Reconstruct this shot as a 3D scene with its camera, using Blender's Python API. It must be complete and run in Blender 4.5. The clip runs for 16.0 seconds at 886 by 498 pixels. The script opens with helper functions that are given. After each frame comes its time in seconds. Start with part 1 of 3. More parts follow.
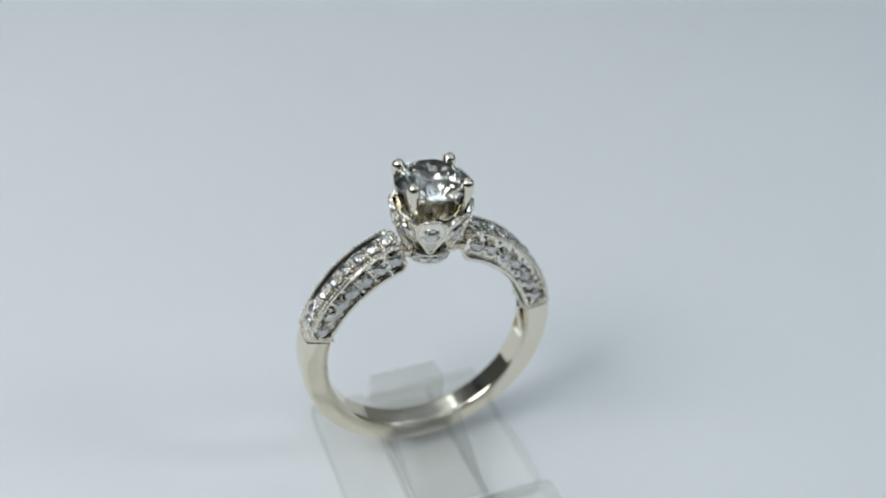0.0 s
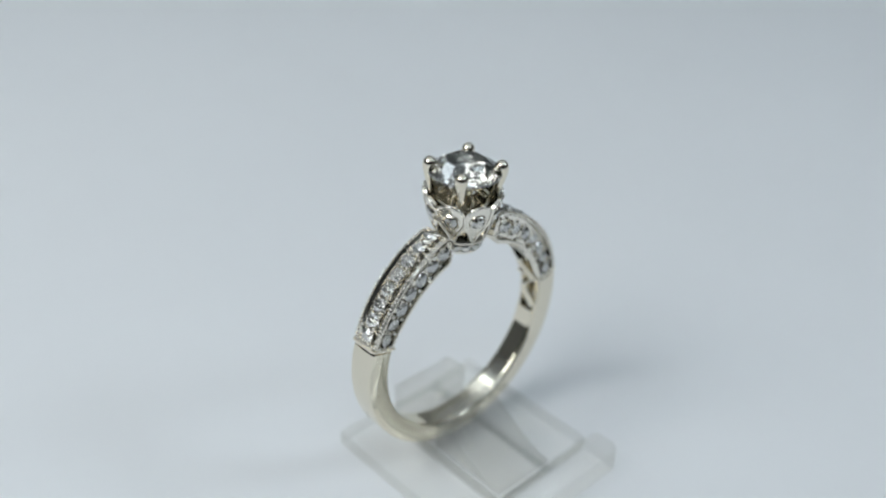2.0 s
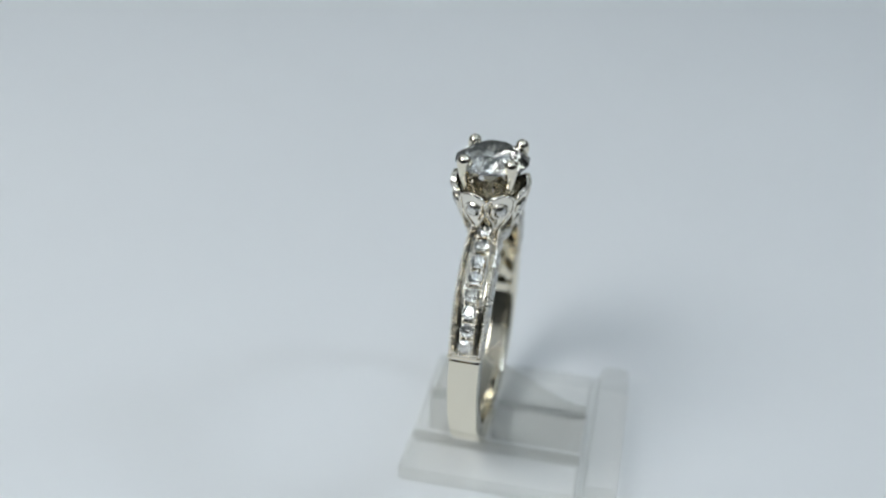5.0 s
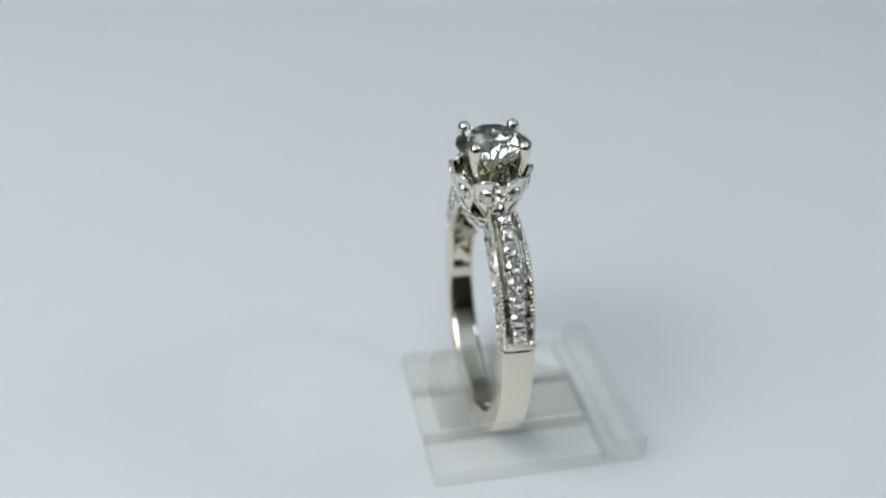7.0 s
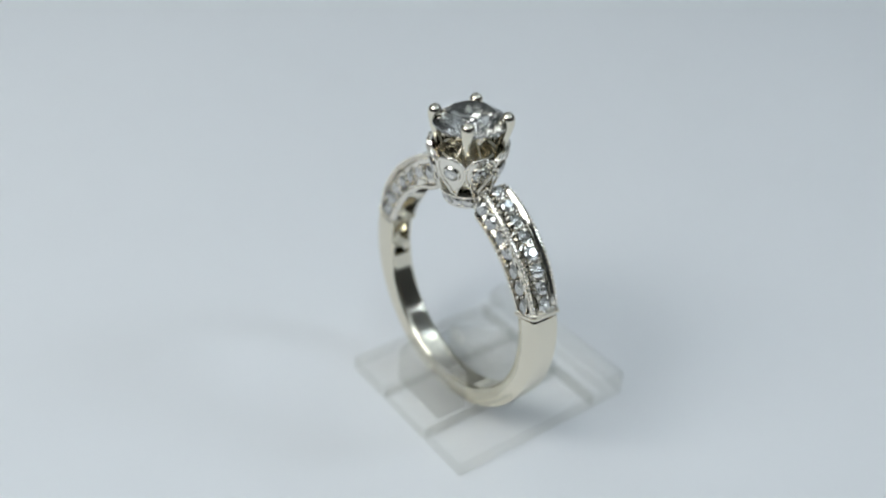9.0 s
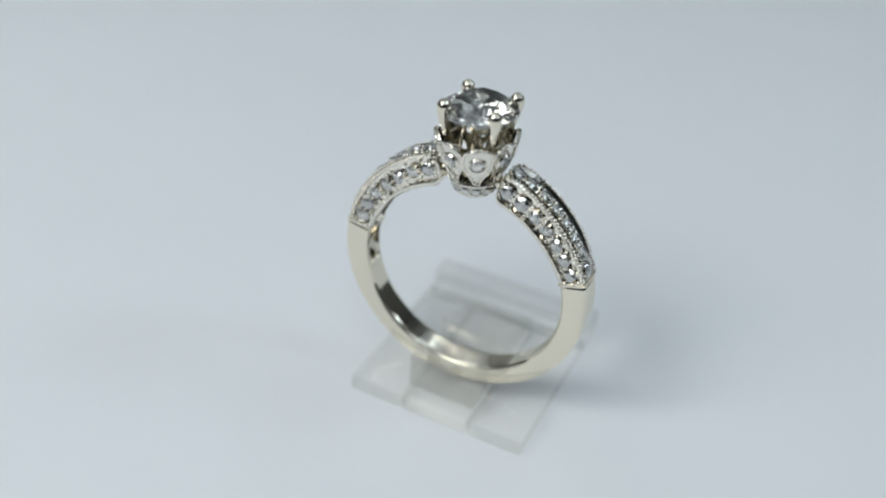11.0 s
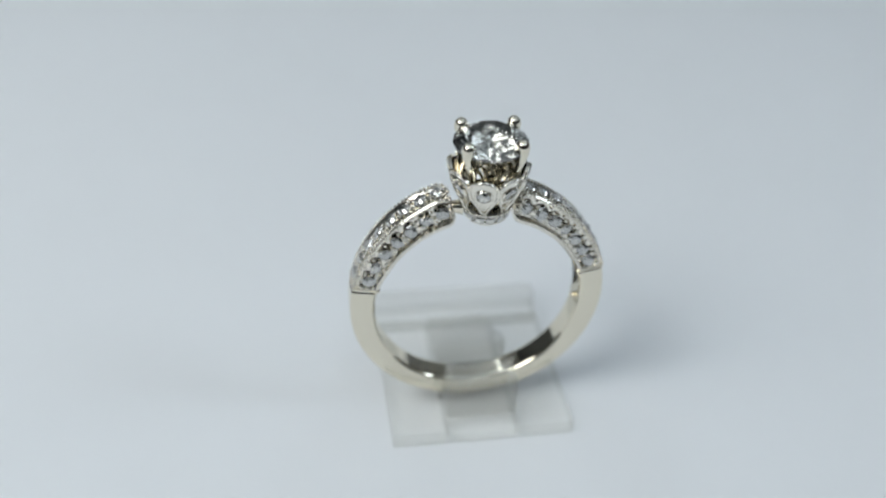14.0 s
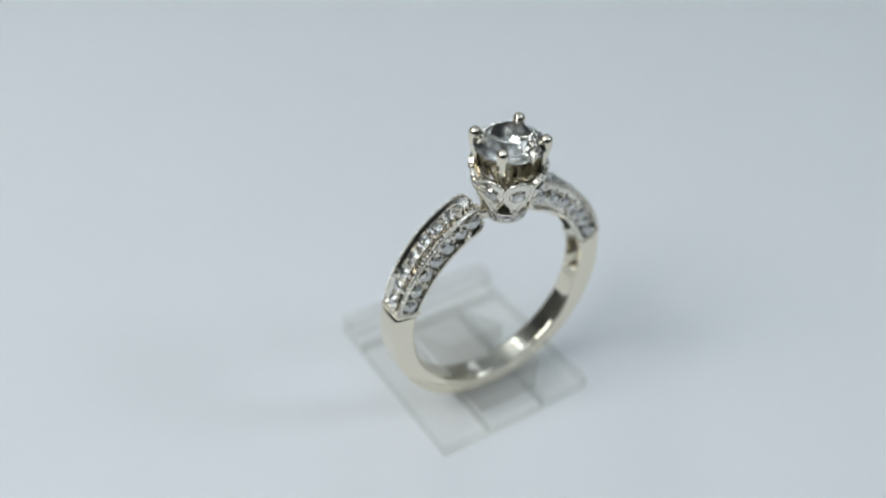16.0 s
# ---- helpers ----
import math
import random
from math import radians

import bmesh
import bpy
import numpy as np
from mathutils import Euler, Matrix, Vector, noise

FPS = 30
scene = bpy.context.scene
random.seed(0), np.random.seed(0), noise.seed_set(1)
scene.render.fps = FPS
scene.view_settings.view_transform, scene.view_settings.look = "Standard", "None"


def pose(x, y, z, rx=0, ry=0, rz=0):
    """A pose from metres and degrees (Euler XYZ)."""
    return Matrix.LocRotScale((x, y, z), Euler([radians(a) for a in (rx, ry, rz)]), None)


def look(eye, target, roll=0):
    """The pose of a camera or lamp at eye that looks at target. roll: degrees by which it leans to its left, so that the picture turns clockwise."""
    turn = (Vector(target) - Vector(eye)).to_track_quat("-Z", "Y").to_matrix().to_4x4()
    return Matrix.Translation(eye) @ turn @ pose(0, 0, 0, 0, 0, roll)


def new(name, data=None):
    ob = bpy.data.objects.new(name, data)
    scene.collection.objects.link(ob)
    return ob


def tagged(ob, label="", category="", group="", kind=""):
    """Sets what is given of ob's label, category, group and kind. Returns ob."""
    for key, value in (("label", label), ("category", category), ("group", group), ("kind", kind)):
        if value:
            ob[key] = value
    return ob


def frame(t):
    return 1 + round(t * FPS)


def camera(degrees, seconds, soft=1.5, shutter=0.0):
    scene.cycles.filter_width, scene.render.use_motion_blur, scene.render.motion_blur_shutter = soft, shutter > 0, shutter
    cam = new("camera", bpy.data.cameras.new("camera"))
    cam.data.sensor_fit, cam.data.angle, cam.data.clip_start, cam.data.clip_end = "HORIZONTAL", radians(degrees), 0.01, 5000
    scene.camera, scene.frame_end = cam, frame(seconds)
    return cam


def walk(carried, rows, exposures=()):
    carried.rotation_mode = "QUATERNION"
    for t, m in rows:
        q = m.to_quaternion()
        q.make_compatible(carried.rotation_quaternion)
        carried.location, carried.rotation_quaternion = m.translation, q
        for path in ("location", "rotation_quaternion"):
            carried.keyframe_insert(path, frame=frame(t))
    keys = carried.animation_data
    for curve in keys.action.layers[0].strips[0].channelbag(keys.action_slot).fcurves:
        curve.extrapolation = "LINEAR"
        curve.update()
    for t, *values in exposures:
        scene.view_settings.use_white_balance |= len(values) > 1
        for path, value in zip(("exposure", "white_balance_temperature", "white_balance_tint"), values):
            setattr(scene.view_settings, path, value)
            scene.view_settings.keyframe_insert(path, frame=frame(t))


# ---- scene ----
MM = 0.001

# ---------------------------------------------------------------- camera
cam = camera(48.9, 16.0, soft=2.1)
cam.data.dof.use_dof = True
cam.data.dof.focus_distance = 0.0735
cam.data.dof.aperture_fstop = 19.0
CAMERA_ROWS = [
    (0, 0.00085, -0.06082, 0.06438, 55.04, -3.00, 2.10),
    (0.5, 0.00042, -0.06266, 0.06424, 56.10, -3.09, 2.16),
    (1, -0.00030, -0.06352, 0.06337, 56.95, -2.95, 2.07),
    (1.5, -0.00139, -0.06458, 0.06236, 57.65, -2.48, 1.74),
    (2, -0.00204, -0.06560, 0.06130, 58.20, -1.93, 1.35),
    (2.5, -0.00271, -0.06595, 0.06109, 58.67, -1.46, 1.02),
    (3, -0.00235, -0.06653, 0.06112, 59.15, -0.98, 0.69),
    (3.5, -0.00270, -0.06725, 0.06120, 59.60, -0.54, 0.38),
    (4, -0.00484, -0.06800, 0.06001, 59.54, -0.36, 0.25),
    (6.5, -0.00506, -0.06688, 0.06015, 57.74, -1.15, 0.80),
    (7, -0.00494, -0.06667, 0.05997, 57.49, -1.33, 0.93),
    (7.5, -0.00457, -0.06655, 0.05970, 57.26, -1.53, 1.07),
    (8, -0.00395, -0.06647, 0.05958, 57.04, -1.79, 1.25),
    (8.5, -0.00367, -0.06654, 0.05939, 56.80, -2.08, 1.46),
    (9, -0.00279, -0.06654, 0.05918, 56.45, -2.34, 1.64),
    (11.5, -0.00308, -0.06469, 0.06080, 53.68, -2.88, 2.02),
    (12, -0.00308, -0.06487, 0.06132, 53.52, -3.04, 2.13),
    (12.5, -0.00315, -0.06501, 0.06236, 53.50, -3.10, 2.17),
    (13, -0.00337, -0.06542, 0.06294, 53.48, -2.92, 2.04),
    (13.5, -0.00317, -0.06564, 0.06316, 53.35, -2.79, 1.96),
    (14, -0.00335, -0.06551, 0.06473, 53.08, -2.64, 1.85),
    (14.5, -0.00355, -0.06568, 0.06568, 52.71, -2.45, 1.72),
    (15, -0.00444, -0.06583, 0.06640, 52.26, -2.30, 1.61),
    (15.5, -0.00458, -0.06585, 0.06688, 51.81, -2.36, 1.65),
    (16, -0.00447, -0.06575, 0.06754, 51.42, -2.37, 1.66),
]
walk(cam, [(r[0], pose(*r[1:])) for r in CAMERA_ROWS])
# turn of the display stand about its pivot, degrees by second
TURN = [(0, -156.1), (0.5, -150.5), (1, -145.4), (1.5, -140.4), (2, -135.6), (2.5, -130.8), (3, -125.8), (3.5, -120.4), (4, -114.7), (6.5, -83.7), (7, -77.5), (7.5, -71.3), (8, -65.0), (8.5, -58.7), (9, -52.3), (11.5, -18.7), (12, -12.4), (12.5, -6.3), (13, -0.3), (13.5, 5.4), (14, 10.9), (14.5, 16.7), (15, 22.7), (15.5, 28.7), (16, 34.8)]

# ---------------------------------------------------------------- world and lamps
world = bpy.data.worlds.new("world")
scene.world = world
world.use_nodes = True
world.node_tree.nodes["Background"].inputs[0].default_value = (0.62, 0.68, 0.78, 1)
world.node_tree.nodes["Background"].inputs[1].default_value = 0.05


def area_lamp(name, eye, target, size, power, colour):
    data = bpy.data.lights.new(name, "AREA")
    data.shape, data.size, data.size_y = "RECTANGLE", size[0], size[1]
    data.energy, data.color = power, colour
    ob = new(name, data)
    ob.matrix_world = look(eye, target)
    return ob


area_lamp("lamp_left", (-0.28, -0.19, 0.36), (0, 0, 0), (0.26, 0.21), 1.20, (0.93, 0.965, 0.965))
area_lamp("lamp_right", (0.46, -0.02, 0.37), (0, 0, 0), (0.12, 0.09), 0.40, (0.74, 0.87, 1.0))
# unseen, added fill: each lamp shines a little down on the table and mostly up on the ceiling
for x, y, power, colour in [(-1.0, -0.8, 4.8, (0.82, 0.925, 1.0)), (0.2, -0.8, 3.7, (0.75, 0.88, 1.0)),
                            (-0.8, 0.9, 3.0, (0.82, 0.925, 1.0)), (0.7, 0.9, 2.5, (0.75, 0.89, 1.0))]:
    area_lamp("fill_lamp_down", (x, y, 1.40), (x, y, 0), (0.16, 1.3), power * 0.40, colour)
    # upward fill, added so that the lit ceiling brightens stones and metal
    area_lamp("fill_lamp_up", (x, y, 1.43), (x, y, 3), (0.16, 1.3), power * 1.35, colour)
scene.view_settings.exposure = 0.0

# ---------------------------------------------------------------- materials


def material(name, colour, rough=0.5, metal=0.0, ior=1.5, transmission=0.0, spec=0.5):
    m = bpy.data.materials.new(name)
    m.use_nodes = True
    b = m.node_tree.nodes["Principled BSDF"]
    b.inputs["Base Color"].default_value = (*colour, 1)
    b.inputs["Roughness"].default_value = rough
    b.inputs["Metallic"].default_value = metal
    b.inputs["IOR"].default_value = ior
    b.inputs["Transmission Weight"].default_value = transmission
    b.inputs["Specular IOR Level"].default_value = spec
    return m


def add_noise(m, scale, low, high, socket="Roughness", detail=4, stretch=(1, 1, 1)):
    """Drives one scalar socket with object-space noise between low and high."""
    nt = m.node_tree
    tc = nt.nodes.new("ShaderNodeTexCoord")
    mp = nt.nodes.new("ShaderNodeMapping")
    mp.inputs["Scale"].default_value = stretch
    nz = nt.nodes.new("ShaderNodeTexNoise")
    nz.inputs["Scale"].default_value, nz.inputs["Detail"].default_value = scale, detail
    rg = nt.nodes.new("ShaderNodeMapRange")
    rg.inputs["From Min"].default_value, rg.inputs["From Max"].default_value = 0.3, 0.7
    rg.inputs["To Min"].default_value, rg.inputs["To Max"].default_value = low, high
    nt.links.new(tc.outputs["Object"], mp.inputs["Vector"])
    nt.links.new(mp.outputs["Vector"], nz.inputs["Vector"])
    nt.links.new(nz.outputs["Fac"], rg.inputs["Value"])
    nt.links.new(rg.outputs["Result"], nt.nodes["Principled BSDF"].inputs[socket])
    return nz


def add_bump(m, scale, distance, strength=1.0, detail=3, stretch=(1, 1, 1)):
    nt = m.node_tree
    tc = nt.nodes.new("ShaderNodeTexCoord")
    mp = nt.nodes.new("ShaderNodeMapping")
    mp.inputs["Scale"].default_value = stretch
    nz = nt.nodes.new("ShaderNodeTexNoise")
    nz.inputs["Scale"].default_value, nz.inputs["Detail"].default_value = scale, detail
    bp = nt.nodes.new("ShaderNodeBump")
    bp.inputs["Strength"].default_value, bp.inputs["Distance"].default_value = strength, distance
    nt.links.new(tc.outputs["Object"], mp.inputs["Vector"])
    nt.links.new(mp.outputs["Vector"], nz.inputs["Vector"])
    nt.links.new(nz.outputs["Fac"], bp.inputs["Height"])
    nt.links.new(bp.outputs["Normal"], nt.nodes["Principled BSDF"].inputs["Normal"])


def add_tint(m, scale, a, b):
    nt = m.node_tree
    tc = nt.nodes.new("ShaderNodeTexCoord")
    nz = nt.nodes.new("ShaderNodeTexNoise")
    nz.inputs["Scale"].default_value, nz.inputs["Detail"].default_value = scale, 5
    mx = nt.nodes.new("ShaderNodeMix")
    mx.data_type = "RGBA"
    mx.inputs["A"].default_value, mx.inputs["B"].default_value = (*a, 1), (*b, 1)
    nt.links.new(tc.outputs["Object"], nz.inputs["Vector"])
    nt.links.new(nz.outputs["Fac"], mx.inputs["Factor"])
    nt.links.new(mx.outputs["Result"], nt.nodes["Principled BSDF"].inputs["Base Color"])


GOLD = material("white_gold_polished", (0.83, 0.77, 0.64), 0.12, 1.0)
add_noise(GOLD, 900, 0.05, 0.13)
add_bump(GOLD, 2500, 0.000006, 0.5)
BRIGHT = material("white_gold_bright_cut", (0.84, 0.80, 0.72), 0.10, 1.0)
add_noise(BRIGHT, 1500, 0.04, 0.11)
add_bump(BRIGHT, 4000, 0.00002, 0.6)


def diamond(name, colour, ior, lustre, rough):
    """Cut stone: refracting glass under a share of bright, slightly soft surface lustre."""
    m = material(name, colour, 0.0, 0.0, ior, 1.0)
    nt = m.node_tree
    gloss = nt.nodes.new("ShaderNodeBsdfGlossy")
    gloss.inputs["Color"].default_value = (0.98, 0.98, 0.97, 1)
    gloss.inputs["Roughness"].default_value = rough
    mx = nt.nodes.new("ShaderNodeMixShader")
    mx.inputs[0].default_value = lustre
    nt.links.new(nt.nodes["Principled BSDF"].outputs[0], mx.inputs[1])
    nt.links.new(gloss.outputs[0], mx.inputs[2])
    nt.links.new(mx.outputs[0], nt.nodes["Material Output"].inputs["Surface"])
    return m


DIAMOND = diamond("diamond", (1.0, 0.99, 0.955), 2.417, 0.13, 0.06)
PAVILION = material("diamond_pavilion", (0.99, 0.985, 0.965), 0.11, 1.0)
SMALL = diamond("small_diamond", (1.0, 0.99, 0.955), 2.4, 0.36, 0.10)


def acrylic(name, glass, cloud, rough, through_colour=(0.99, 0.988, 0.98)):
    """Clear plastic: straight-through light under a polished surface, with shares of refraction and of white cloudiness."""
    m = material(name, (0.99, 0.988, 0.98), rough, 0.0, 1.49, 1.0)
    add_noise(m, 400, rough * 0.5, rough * 1.5)
    add_bump(m, 300, 0.00006, 0.6)
    nt = m.node_tree
    bump = next(n for n in nt.nodes if n.type == "BUMP")

    def shader(kind, colour):
        n = nt.nodes.new(kind)
        n.inputs["Color"].default_value = (*colour, 1)
        return n

    def mixed(factor, a, b):
        n = nt.nodes.new("ShaderNodeMixShader")
        if isinstance(factor, float):
            n.inputs[0].default_value = factor
        else:
            nt.links.new(factor, n.inputs[0])
        nt.links.new(a.outputs[0], n.inputs[1])
        nt.links.new(b.outputs[0], n.inputs[2])
        return n

    gloss = shader("ShaderNodeBsdfGlossy", (1, 1, 1))
    gloss.inputs["Roughness"].default_value = rough
    nt.links.new(bump.outputs["Normal"], gloss.inputs["Normal"])
    facing = nt.nodes.new("ShaderNodeLayerWeight")
    facing.inputs["Blend"].default_value = 0.5
    nt.links.new(bump.outputs["Normal"], facing.inputs["Normal"])
    steep = nt.nodes.new("ShaderNodeMath")
    steep.operation = "POWER"
    steep.inputs[1].default_value = 3.5
    nt.links.new(facing.outputs["Facing"], steep.inputs[0])
    share = nt.nodes.new("ShaderNodeMath")
    share.operation = "MULTIPLY_ADD"
    share.inputs[1].default_value, share.inputs[2].default_value = 0.40, 0.014
    nt.links.new(steep.outputs[0], share.inputs[0])
    clear = mixed(share.outputs[0], shader("ShaderNodeBsdfTransparent", through_colour), gloss)
    white = mixed(0.5, shader("ShaderNodeBsdfTranslucent", (0.93, 0.92, 0.90)), shader("ShaderNodeBsdfDiffuse", (0.93, 0.92, 0.90)))
    body = mixed(glass, clear, nt.nodes["Principled BSDF"])
    nt.links.new(mixed(cloud, body, white).outputs[0], nt.nodes["Material Output"].inputs["Surface"])
    return m


ACRYLIC = acrylic("clear_acrylic", 0.02, 0.015, 0.04, (1.0, 0.998, 0.99))
ACRYLIC_BENT = acrylic("clear_acrylic_block", 0.06, 0.14, 0.03, (1.0, 0.997, 0.985))
ACRYLIC_SLOPE = acrylic("clear_acrylic_slope", 0.03, 0.10, 0.03, (1.0, 0.997, 0.985))
ACRYLIC_EDGE = acrylic("clear_acrylic_cut_edge", 0.06, 0.06, 0.10, (0.945, 0.945, 0.93))

TABLE = material("white_laminate", (0.80, 0.81, 0.82), 0.5, spec=0.25)
add_tint(TABLE, 14, (0.78, 0.79, 0.80), (0.83, 0.835, 0.84))
add_bump(TABLE, 3000, 0.000008, 0.4)
# surfaces of the unseen room, toned for what metal and stones reflect
WALL = material("unseen_grey_wall", (0.3, 0.29, 0.27), 0.8)
add_tint(WALL, 3, (0.27, 0.265, 0.26), (0.33, 0.325, 0.315))
# pale tone for the unseen north wall, a reflector for the stone's far facets
WALL_PALE = material("unseen_pale_wall", (0.75, 0.75, 0.74), 0.8)
add_tint(WALL_PALE, 3, (0.76, 0.76, 0.75), (0.82, 0.82, 0.81))
# dark tone for the unseen south wall, so the claws reflect something dark
WALL_DARK = material("unseen_dark_wall", (0.08, 0.08, 0.08), 0.8)
add_tint(WALL_DARK, 3, (0.07, 0.07, 0.07), (0.10, 0.10, 0.095))
FLOOR = material("grey_floor", (0.3, 0.29, 0.28), 0.5)
add_tint(FLOOR, 4, (0.28, 0.27, 0.26), (0.36, 0.35, 0.33))
# pale, to throw the upward fill back down
CEIL = material("unseen_pale_ceiling", (0.55, 0.55, 0.56), 0.8)
add_tint(CEIL, 3, (0.76, 0.76, 0.75), (0.82, 0.82, 0.81))

# ---------------------------------------------------------------- mesh helpers


def mesh_of(name, bm, mat, scale=MM, smooth=False):
    bmesh.ops.recalc_face_normals(bm, faces=bm.faces)
    if scale != 1:
        bmesh.ops.scale(bm, vec=(scale,) * 3, verts=bm.verts)
    me = bpy.data.meshes.new(name)
    bm.to_mesh(me)
    bm.free()
    me.materials.append(mat)
    if smooth:
        for p in me.polygons:
            p.use_smooth = True
        me.set_sharp_from_angle(angle=radians(smooth))
    return me


def part(name, bm, mat, parent, label="", smooth=False):
    ob = new(name, bm if isinstance(bm, bpy.types.Mesh) else mesh_of(name, bm, mat, MM, smooth))
    ob.parent = parent
    return tagged(ob, label) if label else ob


def box(bm, lo, hi):
    r = bmesh.ops.create_cube(bm, size=1)
    for v in r["verts"]:
        for i in range(3):
            v.co[i] = (lo[i] + hi[i]) / 2 + v.co[i] * (hi[i] - lo[i])
    return r["verts"]


def loft(bm, rings, closed=False, caps=True):
    """Skins a list of equal-length closed sections."""
    rows = [[bm.verts.new(p) for p in ring] for ring in rings]
    n = len(rows[0])
    pairs = list(zip(rows, rows[1:])) + ([(rows[-1], rows[0])] if closed else [])
    for a, b in pairs:
        for i in range(n):
            bm.faces.new((a[i], a[(i + 1) % n], b[(i + 1) % n], b[i]))
    if caps and not closed:
        bm.faces.new(rows[0])
        bm.faces.new(rows[-1][::-1])


def ball(bm, centre, radius, sub=1, squash=None):
    m = Matrix.Translation(centre)
    if squash:
        m = m @ squash
    bmesh.ops.create_icosphere(bm, subdivisions=sub, radius=radius, matrix=m)


# ---------------------------------------------------------------- the room
def slab(name, lo, hi, mat, label):
    bm = bmesh.new()
    box(bm, lo, hi)
    ob = new(name, mesh_of(name, bm, mat, 1))
    return tagged(ob, label, name.split("_")[0], kind="structure")


slab("tabletop", (-0.8, -0.45, -0.03), (0.8, 0.75, 0.0), TABLE, "plain white matte tabletop under the display stand")
# unseen room added round the table to shape light and reflections
slab("floor", (-2.2, -2.0, -0.80), (2.2, 2.4, -0.75), FLOOR, "unseen grey floor that closes the room")
slab("ceiling", (-2.2, -2.0, 1.75), (2.2, 2.4, 1.80), CEIL, "unseen pale ceiling that returns the fill light")
# added out of view: pale north wall lightens the centre stone
slab("wall_north", (-2.2, 2.4, -0.75), (2.2, 2.45, 1.75), WALL_PALE, "unseen pale wall added to brighten the stone")
# added out of view: dark south wall puts contrast into the metal
slab("wall_south", (-2.2, -2.05, -0.75), (2.2, -2.0, 1.75), WALL_DARK, "unseen dark wall added for dark reflections in the metal")
slab("wall_east", (2.2, -2.0, -0.75), (2.25, 2.4, 1.75), WALL, "unseen grey wall toned for reflections in the band")
slab("wall_west", (-2.25, -2.0, -0.75), (-2.2, 2.4, 1.75), WALL, "unseen grey wall toned for reflections in the band")

# ---------------------------------------------------------------- the acrylic stand
PIVOT = Vector((-0.16, 1.42, 0))     # turning point, millimetres from the ring's middle
SX0, SX1 = -8.2, 7.95                 # sides of the plate
SY0, SY1 = -5.7, 12.7                # open end and lipped end
TX0, TX1 = -3.25, 2.85                 # sides of the middle block
PLATE = 1.6
SLIT = 1.38                          # half the width of the slit that grips the band


def extruded(profile, x0, x1, bevel=0.18):
    bm = bmesh.new()
    loft(bm, [[Vector((x, y, z)) - PIVOT for y, z in profile] for x in (x0, x1)])
    bmesh.ops.recalc_face_normals(bm, faces=bm.faces)
    sharp = [e for e in bm.edges if len(e.link_faces) == 2 and e.calc_face_angle(0) > 0.6]
    bmesh.ops.bevel(bm, geom=sharp, offset=bevel, segments=2, profile=0.6, affect="EDGES")
    bm.normal_update()
    for f in bm.faces:
        f.material_index = int(abs(f.normal.z) < 0.5)
    return bm


def acrylic_part(name, bm, mat, parent, label=""):
    ob = part(name, bm, mat, parent, label, smooth=40)
    ob.data.materials.append(ACRYLIC_EDGE)
    return ob


def build_stand():
    stand = tagged(new("ring_stand"), "small clear acrylic ring stand with a slit block", "ring stand")
    for x0, x1, h in ((SX0, TX0 - 0.06, PLATE), (TX0 + 0.02, TX1 - 0.02, PLATE - 0.35), (TX1 + 0.10, SX1, PLATE)):
        acrylic_part("base_strip", extruded([(SY0, 0.02), (9.2, 0.02), (9.2, h), (SY0, h)], x0, x1, 0.3), ACRYLIC, stand)
    lip = [(9.25, 0.02), (SY1, 0.02), (SY1, 2.5), (SY1 - 0.5, 3.0), (10.5, 3.0), (10.1, 2.6), (9.9, PLATE), (9.25, PLATE)]
    acrylic_part("back_lip", extruded(lip, SX0, SX1, 0.3), ACRYLIC, stand, "thick raised acrylic lip")
    # the raised middle block, cut through by the slit that grips the band
    slope = [(y, block_top(y)) for y in (9.1, 8.2, 7.2, 6.2, 5.2, 4.2, 3.2, 2.3, SLIT)]
    acrylic_part("rear_block", extruded([(SLIT, PLATE + 0.02), (9.1, PLATE + 0.02)] + slope, TX0, TX1, 0.14), ACRYLIC_SLOPE, stand, "clear sloping block behind the slit")
    front = [(-4.2, PLATE + 0.02), (-SLIT, PLATE + 0.02), (-SLIT, 5.7), (-2.8, 5.65), (-3.8, 5.35), (-4.15, 4.9)]
    acrylic_part("front_block", extruded(front, TX0, TX1, 0.14), ACRYLIC_BENT, stand, "clear block in front of the slit")
    return stand


def block_top(y):
    """Height of the rear block's upper face along the stand."""
    k = min(max((9.2 - y) / 9.0, 0), 1)
    rise = PLATE + 0.25 + 3.6 * (k * k * (3 - 2 * k))
    return rise - 0.05 * max(0, -1.0 - y) ** 2


stand = build_stand()

# ---------------------------------------------------------------- the ring
# Ring space, millimetres: origin at the foot of the band, axis along y, z up.
RC = 10.2           # height of the band's centre
RI = 8.5            # inner radius
HEAD_LEAN = pose(0.46, -0.28, 18.46, 0.6, 0.6, 0) @ pose(0, 0, -18.4)


def at(angle, r, y=0.0):
    a = radians(angle)
    return Vector((r * math.cos(a), y, RC + r * math.sin(a)))


